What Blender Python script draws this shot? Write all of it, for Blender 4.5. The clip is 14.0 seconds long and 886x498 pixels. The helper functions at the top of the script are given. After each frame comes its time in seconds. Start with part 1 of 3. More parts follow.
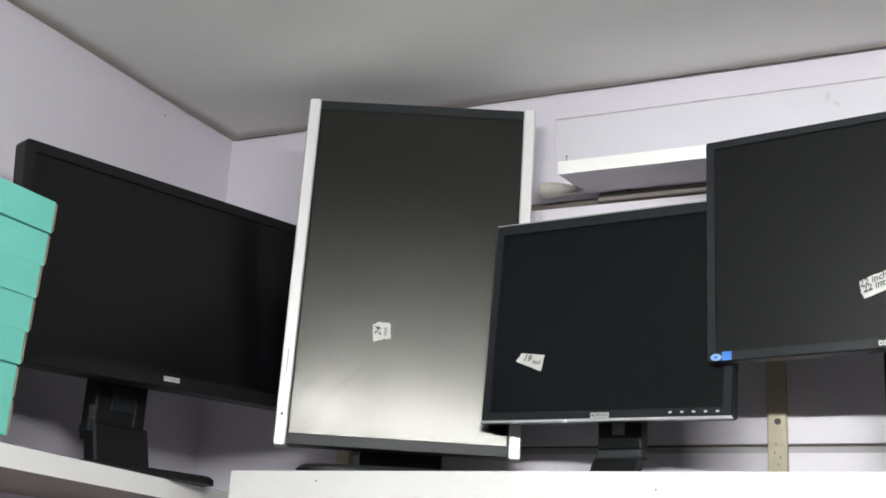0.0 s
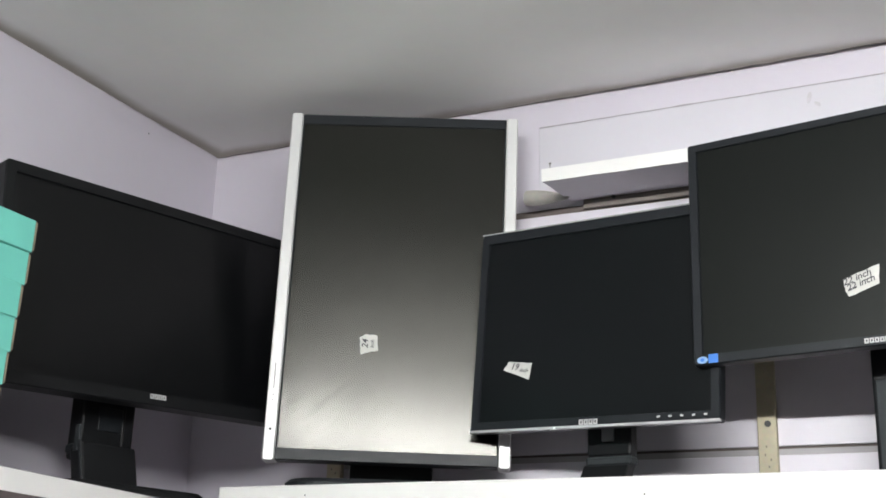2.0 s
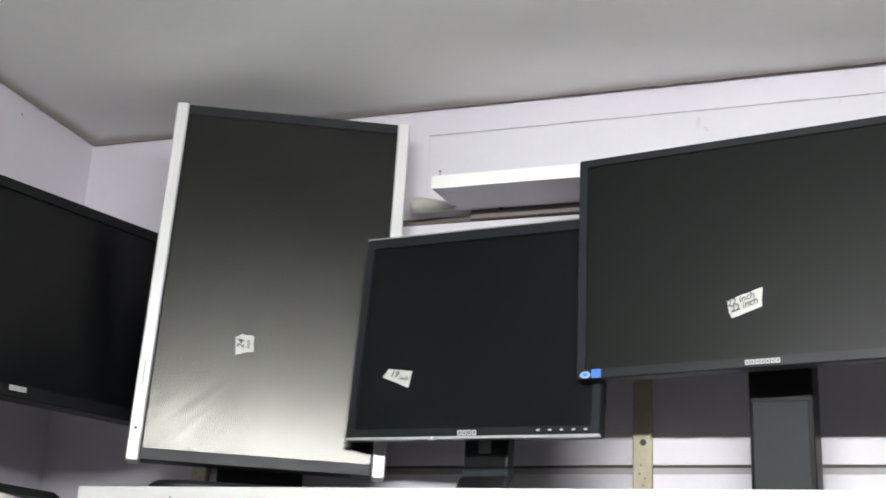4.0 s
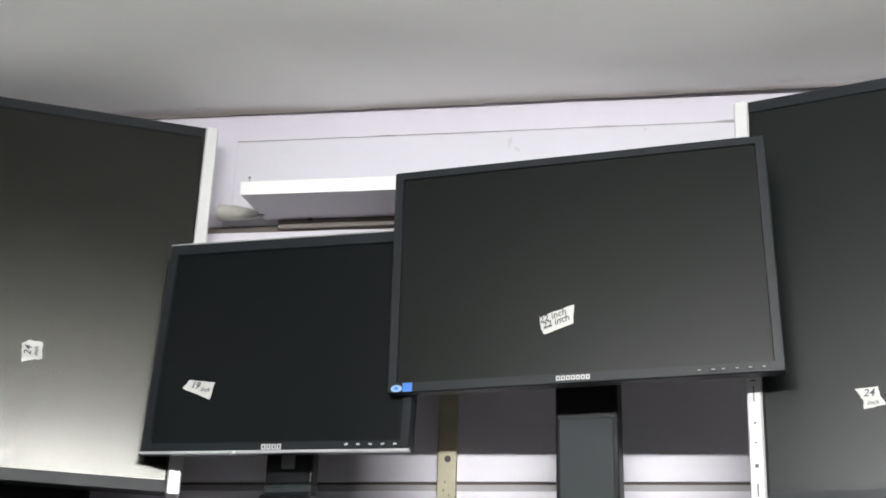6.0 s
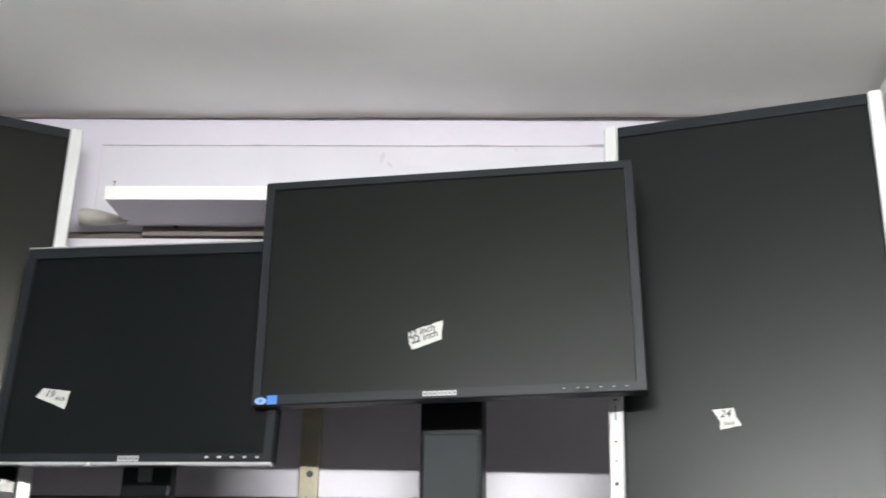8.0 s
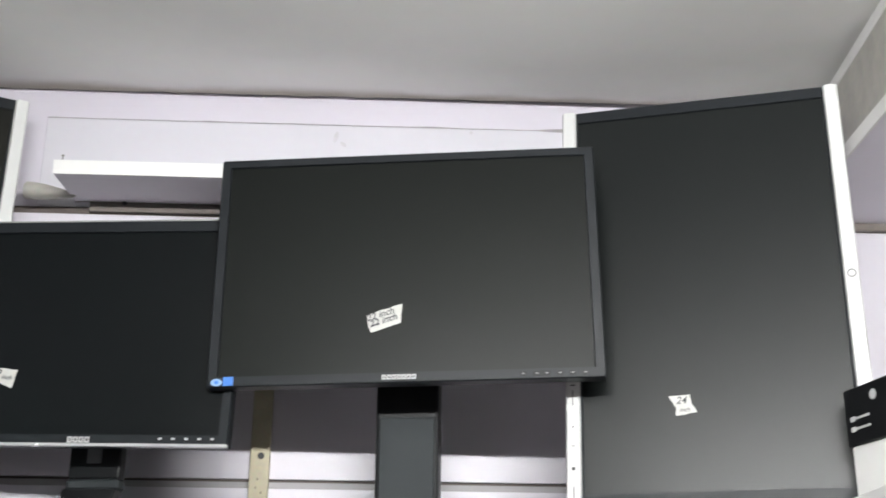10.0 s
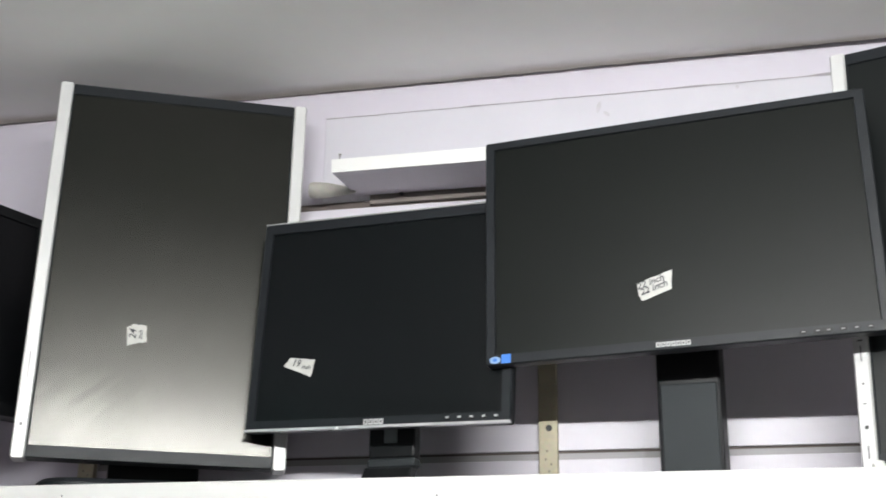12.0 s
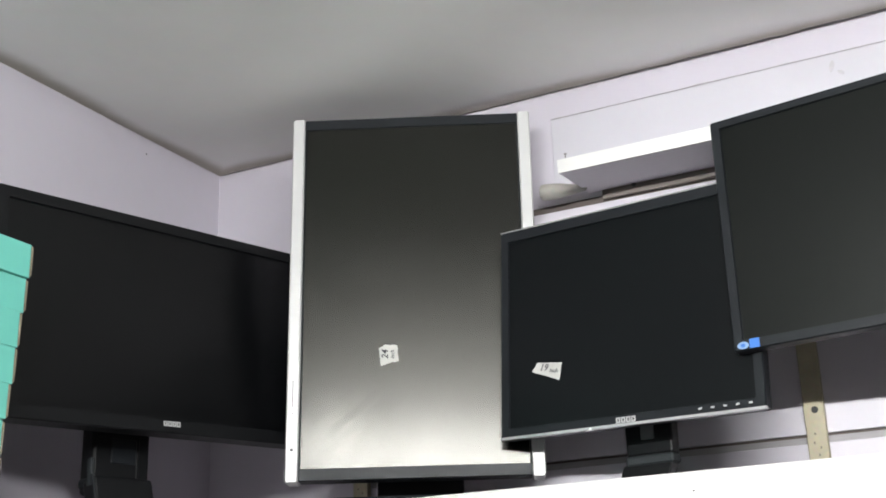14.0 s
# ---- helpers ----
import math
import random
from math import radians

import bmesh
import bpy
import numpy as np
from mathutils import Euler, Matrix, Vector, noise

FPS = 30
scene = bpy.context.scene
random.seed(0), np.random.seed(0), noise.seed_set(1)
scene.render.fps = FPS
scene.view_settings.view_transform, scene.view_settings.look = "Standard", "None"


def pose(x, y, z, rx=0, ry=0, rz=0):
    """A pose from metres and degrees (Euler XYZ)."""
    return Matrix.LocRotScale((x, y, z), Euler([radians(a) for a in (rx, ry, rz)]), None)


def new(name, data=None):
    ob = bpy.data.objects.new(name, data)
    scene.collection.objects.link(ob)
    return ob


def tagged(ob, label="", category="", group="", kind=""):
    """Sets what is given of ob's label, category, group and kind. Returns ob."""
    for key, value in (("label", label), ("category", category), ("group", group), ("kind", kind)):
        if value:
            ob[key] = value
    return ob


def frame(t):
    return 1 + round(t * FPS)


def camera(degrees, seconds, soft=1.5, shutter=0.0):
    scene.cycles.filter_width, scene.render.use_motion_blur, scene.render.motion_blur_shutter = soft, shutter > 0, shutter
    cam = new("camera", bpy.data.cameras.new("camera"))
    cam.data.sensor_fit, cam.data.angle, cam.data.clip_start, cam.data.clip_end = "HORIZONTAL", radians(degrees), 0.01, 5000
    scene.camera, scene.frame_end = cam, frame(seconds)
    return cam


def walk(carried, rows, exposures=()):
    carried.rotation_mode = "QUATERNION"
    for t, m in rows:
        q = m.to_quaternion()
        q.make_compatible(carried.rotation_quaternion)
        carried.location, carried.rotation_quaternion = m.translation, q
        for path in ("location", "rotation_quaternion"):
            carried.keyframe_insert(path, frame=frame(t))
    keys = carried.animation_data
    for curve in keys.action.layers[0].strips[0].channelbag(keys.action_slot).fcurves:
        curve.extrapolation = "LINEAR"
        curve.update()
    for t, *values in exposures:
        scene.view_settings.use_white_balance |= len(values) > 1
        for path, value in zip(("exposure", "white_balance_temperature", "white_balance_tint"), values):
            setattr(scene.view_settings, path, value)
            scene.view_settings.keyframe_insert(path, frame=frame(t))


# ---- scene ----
cam = camera(40.4, 14.0, soft=1.7, shutter=0.5)
# seconds, place, pitch from straight down, roll, heading
PATH = [
    (0.0, 1.389, -1.801, 1.717, 106.91, -3.26, 25.76),
    (0.5, 1.405, -1.797, 1.711, 107.03, -2.66, 27.21),
    (1.0, 1.414, -1.797, 1.715, 107.94, -2.81, 27.92),
    (1.5, 1.408, -1.794, 1.708, 107.24, -2.68, 27.24),
    (2.0, 1.405, -1.784, 1.708, 107.75, -1.87, 26.13),
    (2.2, 1.396, -1.788, 1.708, 107.56, -1.96, 25.85),
    (3.3, 1.371, -1.770, 1.699, 108.55, -2.45, 21.90),
    (4.5, 1.342, -1.752, 1.691, 109.36, -2.86, 15.98),
    (5.0, 1.313, -1.743, 1.682, 109.64, -2.35, 11.63),
    (5.5, 1.309, -1.747, 1.689, 109.15, -2.66, 8.79),
    (6.0, 1.304, -1.737, 1.685, 110.62, -1.43, 8.28),
    (6.5, 1.301, -1.729, 1.693, 110.21, -0.82, 7.15),
    (7.0, 1.294, -1.723, 1.674, 111.42, 0.04, 5.11),
    (7.5, 1.285, -1.725, 1.679, 110.84, -0.08, 3.22),
    (8.0, 1.291, -1.730, 1.679, 111.72, -0.84, 1.44),
    (8.2, 1.289, -1.731, 1.682, 111.66, -0.89, 0.10),
    (8.7, 1.275, -1.730, 1.684, 111.38, -0.75, -2.40),
    (9.25, 1.258, -1.728, 1.686, 111.08, -0.62, -3.70),
    (9.8, 1.242, -1.727, 1.688, 110.78, -0.51, -3.25),
    (10.3, 1.230, -1.726, 1.690, 110.51, -0.42, -0.94),
    (10.5, 1.242, -1.723, 1.688, 110.43, -0.39, 0.61),
    (11.0, 1.263, -1.739, 1.698, 109.45, -0.90, 5.23),
    (11.5, 1.286, -1.740, 1.694, 109.58, -1.17, 9.45),
    (12.0, 1.297, -1.737, 1.695, 108.86, -0.66, 13.03),
    (12.5, 1.315, -1.730, 1.697, 109.17, 0.19, 15.84),
    (13.0, 1.329, -1.729, 1.703, 109.10, 0.30, 20.27),
    (13.5, 1.343, -1.726, 1.706, 109.00, 1.28, 25.30),
    (14.0, 1.354, -1.710, 1.706, 108.75, 1.63, 27.71),
]
walk(cam, [(t, pose(x, y, z, p, r, h)) for t, x, y, z, p, r, h in PATH],
     exposures=[(0.0, 0.0), (2.2, 0.03), (5.0, 0.10), (8.0, 0.13), (10.5, 0.11), (11.5, 0.08), (13.0, 0.12), (14.0, 0.15)])

# ---- light: one long fluorescent tube hung below the ceiling ----
ROOM_X, ROOM_Y, ROOM_Z = 3.4, -2.7, 2.58
scene.view_settings.exposure = 0.0
world = bpy.data.worlds.new("daylight")
scene.world = world
world.use_nodes = True
wn = world.node_tree.nodes
sky = wn.new("ShaderNodeTexSky")
sky.sky_type, sky.sun_disc, sky.sun_elevation, sky.sun_rotation = "NISHITA", False, radians(50), radians(180)
world.node_tree.links.new(sky.outputs[0], wn["Background"].inputs[0])
wn["Background"].inputs[1].default_value = 0.1


TUBE_X, TUBE_Y, TUBE_Z, TUBE_LEN, TUBE_GLOW = 1.48, -1.88, 2.345, 1.4, 312.0


# ---- materials ----
def material(name, colour, rough=0.5, metal=0.0, vary=0.08, scale=8.0, fine=120.0, bump=0.05, rough_vary=0.08, spec=0.5, tint=None):
    """A surface with broad stains, fine grain, uneven gloss and slight relief."""
    m = bpy.data.materials.new(name)
    m.use_nodes = True
    nt = m.node_tree
    n, link = nt.nodes, nt.links.new
    b = n["Principled BSDF"]
    b.inputs["Metallic"].default_value = metal
    b.inputs["Specular IOR Level"].default_value = spec
    co = n.new("ShaderNodeTexCoord")
    broad, grain = n.new("ShaderNodeTexNoise"), n.new("ShaderNodeTexNoise")
    broad.inputs["Scale"].default_value, broad.inputs["Detail"].default_value = scale, 5
    grain.inputs["Scale"].default_value, grain.inputs["Detail"].default_value = fine, 3
    link(co.outputs["Object"], broad.inputs["Vector"])
    link(co.outputs["Object"], grain.inputs["Vector"])
    ramp = n.new("ShaderNodeMapRange")
    ramp.inputs["From Min"].default_value, ramp.inputs["From Max"].default_value = 0.3, 0.7
    link(broad.outputs["Fac"], ramp.inputs["Value"])
    mix = n.new("ShaderNodeMix")
    mix.data_type = "RGBA"
    dark = tint or tuple(c * (1 - vary) for c in colour)
    mix.inputs["A"].default_value, mix.inputs["B"].default_value = (*dark, 1), (*colour, 1)
    link(ramp.outputs["Result"], mix.inputs["Factor"])
    fine_mix = n.new("ShaderNodeMix")
    fine_mix.data_type, fine_mix.blend_type = "RGBA", "MULTIPLY"
    fine_mix.inputs["Factor"].default_value = vary * 0.8
    link(mix.outputs["Result"], fine_mix.inputs["A"])
    link(grain.outputs["Color"], fine_mix.inputs["B"])
    link(fine_mix.outputs["Result"], b.inputs["Base Color"])
    rr = n.new("ShaderNodeMapRange")
    rr.inputs["To Min"].default_value, rr.inputs["To Max"].default_value = max(rough - rough_vary, 0.02), min(rough + rough_vary, 1)
    link(broad.outputs["Fac"], rr.inputs["Value"])
    link(rr.outputs["Result"], b.inputs["Roughness"])
    if bump:
        bp = n.new("ShaderNodeBump")
        bp.inputs["Strength"].default_value, bp.inputs["Distance"].default_value = bump, 0.002
        link(grain.outputs["Fac"], bp.inputs["Height"])
        link(bp.outputs["Normal"], b.inputs["Normal"])
    return m


LILAC = material("lilac_wall_paint", (0.65, 0.612, 0.68), 0.6, vary=0.06, scale=3, fine=60, bump=0.12)
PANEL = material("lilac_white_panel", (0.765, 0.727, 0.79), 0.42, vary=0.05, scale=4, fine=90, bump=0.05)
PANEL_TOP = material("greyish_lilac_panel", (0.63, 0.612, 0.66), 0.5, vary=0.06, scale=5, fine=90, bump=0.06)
CEILING = material("off_white_ceiling_plaster", (0.87, 0.86, 0.825), 0.8, vary=0.06, scale=2.2, fine=40, bump=0.2)
WHITE = material("white_laminate", (0.8, 0.79, 0.77), 0.4, vary=0.05, scale=6, fine=70, bump=0.04)
# shelf tops out of view, dark so they bounce less light under the monitors
UNSEEN_TOP = material("unseen_grey_top", (0.25, 0.24, 0.26), 0.8, vary=0.2, scale=9, fine=80)
UNDER = material("brown_board_underside", (0.3, 0.25, 0.22), 0.7, vary=0.15, scale=10, fine=90)
GROOVE = material("dark_joint", (0.16, 0.13, 0.12), 0.8, vary=0.2)
CRACK = material("greyish_crack", (0.46, 0.43, 0.45), 0.8, vary=0.3, scale=30)
BEAD = material("grey_joint_bead", (0.45, 0.43, 0.44), 0.6)
BATTEN = material("beige_wood_strip", (0.62, 0.56, 0.40), 0.6, vary=0.25, scale=20, fine=150, bump=0.1)
BROWN = material("grey_brown_wood_batten", (0.24, 0.205, 0.185), 0.7, vary=0.2, scale=18, fine=140)
BEZEL = material("charcoal_plastic", (0.0145, 0.017, 0.020), 0.42, vary=0.15, scale=20, fine=500, bump=0.06, spec=0.22)
BLACK = material("black_plastic", (0.0080, 0.0085, 0.0095), 0.45, vary=0.15, scale=20, fine=500, bump=0.06, spec=0.22)
GREYP = material("grey_plastic", (0.034, 0.039, 0.042), 0.6, vary=0.1, scale=15, fine=400, bump=0.06, spec=0.2)
CLIP = material("mid_grey_plastic", (0.17, 0.18, 0.185), 0.5, vary=0.1, scale=15, fine=400, bump=0.06)
SILVER = material("silver_plastic", (0.66, 0.66, 0.65), 0.35, metal=0.15, vary=0.05, scale=12, fine=300, bump=0.03)
CHROME = material("bright_trim", (0.8, 0.8, 0.8), 0.25, metal=0.6, vary=0.04)
MARK = material("pale_print", (0.54, 0.54, 0.54), 0.5)
DIMMARK = material("dim_grey_print", (0.22, 0.22, 0.22), 0.5)
DARKMARK = material("dark_print", (0.05, 0.05, 0.05), 0.6)
PAPER = material("white_paper", (0.64, 0.635, 0.6), 0.8, vary=0.06, scale=60, fine=400)
INK = material("black_ink", (0.05, 0.05, 0.06), 0.7)
TEAL = material("teal_card", (0.16, 0.56, 0.47), 0.55, vary=0.06, scale=9, fine=160, bump=0.05)
CARD = material("brown_cardboard", (0.2, 0.17, 0.12), 0.8, vary=0.15, scale=30, fine=200)
BLUE = material("blue_sticker", (0.05, 0.2, 0.62), 0.4)
PALEBLUE = material("pale_blue_sticker", (0.26, 0.42, 0.68), 0.4)
STEEL = material("dull_steel", (0.3, 0.29, 0.27), 0.4, metal=0.8, vary=0.2)
PLASTER = material("white_plastic_pipe", (0.52, 0.5, 0.45), 0.5, vary=0.2, scale=30)
FLOOR = material("grey_floor_tile", (0.42, 0.41, 0.41), 0.35, vary=0.1, scale=3, fine=50)
# for walls out of view, near black so the shadows get little bounce
DARKWALL = material("unseen_dark_brown", (0.028, 0.025, 0.022), 0.7, vary=0.2, scale=3, fine=60)


def edge_shade_stain(m, colour, reach):
    """Brown stain and corner shade painted into the plaster, uneven in outline, from the back and left walls."""
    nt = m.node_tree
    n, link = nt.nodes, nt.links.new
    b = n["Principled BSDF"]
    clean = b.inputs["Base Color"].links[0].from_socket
    co, xyz, waver = n.new("ShaderNodeTexCoord"), n.new("ShaderNodeSeparateXYZ"), n.new("ShaderNodeTexNoise")
    waver.inputs["Scale"].default_value, waver.inputs["Detail"].default_value = 5.0, 4
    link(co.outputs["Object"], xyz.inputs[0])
    link(co.outputs["Object"], waver.inputs["Vector"])
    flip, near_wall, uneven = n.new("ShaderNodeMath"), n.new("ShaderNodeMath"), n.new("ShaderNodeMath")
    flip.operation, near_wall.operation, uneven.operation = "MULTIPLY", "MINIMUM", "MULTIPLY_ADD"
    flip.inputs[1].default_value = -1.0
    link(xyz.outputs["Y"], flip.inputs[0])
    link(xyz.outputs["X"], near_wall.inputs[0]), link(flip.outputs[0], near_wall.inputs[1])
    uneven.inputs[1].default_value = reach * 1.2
    link(waver.outputs["Fac"], uneven.inputs[0]), link(near_wall.outputs[0], uneven.inputs[2])
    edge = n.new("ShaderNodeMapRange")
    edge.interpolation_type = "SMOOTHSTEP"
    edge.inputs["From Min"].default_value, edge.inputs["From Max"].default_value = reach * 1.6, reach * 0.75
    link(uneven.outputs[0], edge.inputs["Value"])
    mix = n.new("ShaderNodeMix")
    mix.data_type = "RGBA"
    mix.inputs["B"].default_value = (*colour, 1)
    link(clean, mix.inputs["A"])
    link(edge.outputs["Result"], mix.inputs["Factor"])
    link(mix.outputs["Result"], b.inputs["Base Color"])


# brown staining, with the shade of the ceiling's corners put into the colour
edge_shade_stain(CEILING, (0.43, 0.40, 0.335), 0.055)


def screen_material(name, colour, rough, spec, smear=0.0):
    """A matt display panel: fine anti-glare haze; smear: how far finger smears near its lower edge break up the gloss."""
    m = material(name, colour, rough, vary=0.02, scale=3, fine=200, bump=0.0, rough_vary=0.0, spec=spec)
    if not smear:
        return m
    nt = m.node_tree
    n, link = nt.nodes, nt.links.new
    b = n["Principled BSDF"]
    b.inputs["Specular Tint"].default_value = (1.0, 0.985, 0.92, 1)
    co = n.new("ShaderNodeTexCoord")
    turn, mp = n.new("ShaderNodeMapping"), n.new("ShaderNodeMapping")
    turn.inputs["Rotation"].default_value = (0, radians(42), 0)
    mp.inputs["Scale"].default_value = (5, 1, 30)
    link(co.outputs["Object"], turn.inputs["Vector"])
    link(turn.outputs["Vector"], mp.inputs["Vector"])
    tex = n.new("ShaderNodeTexNoise")
    tex.inputs["Scale"].default_value, tex.inputs["Detail"].default_value, tex.inputs["Distortion"].default_value = 2.2, 2, 0.6
    link(mp.outputs["Vector"], tex.inputs["Vector"])
    soft = n.new("ShaderNodeMapRange")
    soft.interpolation_type = "SMOOTHSTEP"
    soft.inputs["From Min"].default_value, soft.inputs["From Max"].default_value = 0.32, 0.62
    link(tex.outputs["Fac"], soft.inputs["Value"])
    xyz = n.new("ShaderNodeSeparateXYZ")
    link(co.outputs["Object"], xyz.inputs[0])
    low, side = n.new("ShaderNodeMapRange"), n.new("ShaderNodeMapRange")
    for node, a, z, src in ((low, -0.12, -0.19, "Z"), (side, 0.03, -0.06, "X")):
        node.interpolation_type = "SMOOTHSTEP"
        node.inputs["From Min"].default_value, node.inputs["From Max"].default_value = a, z
        link(xyz.outputs[src], node.inputs["Value"])
    m1, m2, m3 = (n.new("ShaderNodeMath") for _ in range(3))
    for node in (m1, m2):
        node.operation = "MULTIPLY"
    link(low.outputs[0], m1.inputs[0]), link(side.outputs[0], m1.inputs[1])
    link(m1.outputs[0], m2.inputs[0]), link(soft.outputs[0], m2.inputs[1])
    m3.operation = "MULTIPLY_ADD"
    m3.inputs[1].default_value, m3.inputs[2].default_value = -smear, spec
    link(m2.outputs[0], m3.inputs[0])
    link(m3.outputs[0], b.inputs["Specular IOR Level"])
    return m


SCREEN = screen_material("matt_display_panel", (0.0020, 0.0032, 0.0038), 0.30, 0.22)
SCREEN_GREY = screen_material("grey_matt_display_panel", (0.0056, 0.0068, 0.0060), 0.36, 0.18)
SCREEN_COOL = screen_material("cool_grey_matt_display_panel", (0.0060, 0.0076, 0.0076), 0.33, 0.27)
SCREEN_HAZY = screen_material("smeared_matt_display_panel", (0.0055, 0.0062, 0.0050), 0.22, 0.46, 0.09)
SCREEN_DARK = screen_material("dark_display_panel", (0.0027, 0.0030, 0.0035), 0.28, 0.32)


# ---- mesh helpers ----
def add_box(bm, x0, x1, y0, y1, z0, z1, bevel=0.0, seg=1, m=None):
    vs = [bm.verts.new((x, y, z)) for x in (x0, x1) for y in (y0, y1) for z in (z0, z1)]
    fs = [bm.faces.new([vs[i] for i in q]) for q in ((0, 1, 3, 2), (4, 6, 7, 5), (0, 4, 5, 1), (2, 3, 7, 6), (0, 2, 6, 4), (1, 5, 7, 3))]
    made = vs
    if bevel:
        edges = list({e for f in fs for e in f.edges})
        made = list({v for f in bmesh.ops.bevel(bm, geom=edges, offset=bevel, segments=seg, affect="EDGES", profile=0.5)["faces"] for v in f.verts})
        made = list({v for v in made if v.is_valid} | {v for v in vs if v.is_valid})
    if m is not None:
        bmesh.ops.transform(bm, matrix=m, verts=made)
    return bm


def box(x0, x1, y0, y1, z0, z1, bevel=0.0, seg=1, m=None):
    return add_box(bmesh.new(), x0, x1, y0, y1, z0, z1, bevel, seg, m)


def rounded(w, h, r, n=4, cx=0.0, cz=0.0):
    """The outline of a rounded rectangle in x and z."""
    out = []
    for sx, sz, a0 in ((1, 1, 0), (-1, 1, 90), (-1, -1, 180), (1, -1, 270)):
        for k in range(n + 1):
            a = radians(a0 + 90 * k / n)
            out.append((cx + sx * (w / 2 - r) + r * math.cos(a), cz + sz * (h / 2 - r) + r * math.sin(a)))
    return out


def lathe_loops(bm, loops, cap_first=True, cap_last=True):
    """Joins a row of outlines with equal numbers of points, each of (points in x and z, y)."""
    rings = [[bm.verts.new((x, y, z)) for x, z in pts] for pts, y in loops]
    for a, b in zip(rings, rings[1:]):
        for i in range(len(a)):
            j = (i + 1) % len(a)
            bm.faces.new((a[i], a[j], b[j], b[i]))
    if cap_first:
        bm.faces.new(rings[0])
    if cap_last:
        bm.faces.new(rings[-1][::-1])
    bmesh.ops.recalc_face_normals(bm, faces=bm.faces)
    return bm


def slab(outline, y0, y1, edge=0.0):
    """A plate of that outline in x and z, from y0 (front) to y1, with a slightly rounded front edge."""
    bm = bmesh.new()
    if not edge:
        return lathe_loops(bm, [(outline, y0), (outline, y1)])
    cx, cz = sum(p[0] for p in outline) / len(outline), sum(p[1] for p in outline) / len(outline)
    small = [(x - math.copysign(min(edge, abs(x - cx)), x - cx), z - math.copysign(min(edge, abs(z - cz)), z - cz)) for x, z in outline]
    return lathe_loops(bm, [(small, y0), (outline, y0 + edge), (outline, y1)])


def cylinder(r0, r1, length, n=16, m=None):
    """A tapered round bar along +z from the origin."""
    bm = bmesh.new()
    bmesh.ops.create_cone(bm, cap_ends=True, segments=n, radius1=r0, radius2=r1, depth=length, matrix=Matrix.Translation((0, 0, length / 2)))
    if m is not None:
        bmesh.ops.transform(bm, matrix=m, verts=bm.verts)
    return bm


def mesh_of(name, bm, mat):
    me = bpy.data.meshes.new(name)
    bmesh.ops.recalc_face_normals(bm, faces=bm.faces)
    bm.to_mesh(me)
    bm.free()
    me.materials.append(mat)
    return me


def part(name, bm, mat, parent, label="", m=None):
    """One mesh under a thing or a part; m: its pose in the parent's space."""
    ob = new(name, mesh_of(name, bm, mat))
    ob.parent = parent
    if m is not None:
        ob.matrix_basis = m
    if label:
        ob["label"] = label
    return ob


def thing(name, bm, mat, label, category, m=None, group="", kind=""):
    ob = new(name, mesh_of(name, bm, mat) if bm else None)
    if m is not None:
        ob.matrix_basis = m
    return tagged(ob, label, category, group, kind)


def structure(name, bm, mat, label="", category="wall"):
    return tagged(new(name, mesh_of(name, bm, mat)), label or name.replace("_", " "), category, kind="structure")


def lettering(name, text, size, mat, parent, m, lean=0.0):
    """Flat letters as a mesh, lying in x and z and facing -y."""
    cu = bpy.data.curves.new(name, "FONT")
    cu.body, cu.size, cu.align_x, cu.align_y, cu.shear, cu.offset, cu.resolution_u = text, size, "CENTER", "CENTER", lean, size * 0.012, 2
    tmp = new(name + "_curve", cu)
    bpy.context.view_layer.update()
    me = bpy.data.meshes.new_from_object(tmp.evaluated_get(bpy.context.evaluated_depsgraph_get()))
    bpy.data.objects.remove(tmp)
    bpy.data.curves.remove(cu)
    me.transform(pose(0, 0, 0, 90, 0, 0))
    me.materials.clear()
    me.materials.append(mat)
    ob = new(name, me)
    ob.parent, ob.matrix_basis = parent, m
    return ob


# ---- the room ----
T = 0.15
structure("floor", box(-T, ROOM_X + T, ROOM_Y - T, T, -0.1, 0), FLOOR, "grey tiled shop floor", "floor")
CEIL_Z, EDGE = 2.5835, 0.07


def ceiling_height(x, y):
    """A sagging sheet with broad waves that curls up to a ragged edge at the walls."""
    calm = min(1, max(0, -y) * 3.5 + 0.08) * min(1, max(0, x) * 2.5 + 0.05)
    z = CEIL_Z + (0.020 * noise.noise(Vector((x * 0.9, y * 3.0, 3.0))) + 0.006 * noise.noise(Vector((x * 2.5, y * 7.0, 9.0)))) * calm
    back, left = max(0, 1 + min(0, y) / EDGE), max(0, 1 - max(0, x) / EDGE)
    ragged = 0.0022 * noise.noise(Vector((x * 7, 1, 0))) + 0.0018 * noise.noise(Vector((x * 31, 1, 5)))
    rise = max((0.0088 + 0.004 * x + ragged) * back ** 1.8, (0.0095 + 0.001 * noise.noise(Vector((y * 20, 4, 0)))) * left ** 1.6)
    return z + rise


near = [0.0, 0.008, 0.016, 0.025, 0.035, 0.047, 0.06, 0.08]
xs = [-0.02] + near + [0.08 + (2.2 - 0.08) * k / 150 for k in range(1, 151)] + [2.2 + (ROOM_X + 0.02 - 2.2) * k / 20 for k in range(1, 21)]
ys = [0.02] + [-d for d in near] + [-0.08 + (ROOM_Y - 0.02 + 0.08) * k / 46 for k in range(1, 47)]
bm = bmesh.new()
grid = [[bm.verts.new((x, y, ceiling_height(x, y))) for y in ys] for x in xs]
for i in range(len(xs) - 1):
    for j in range(len(ys) - 1):
        bm.faces.new((grid[i][j], grid[i + 1][j], grid[i + 1][j + 1], grid[i][j + 1]))
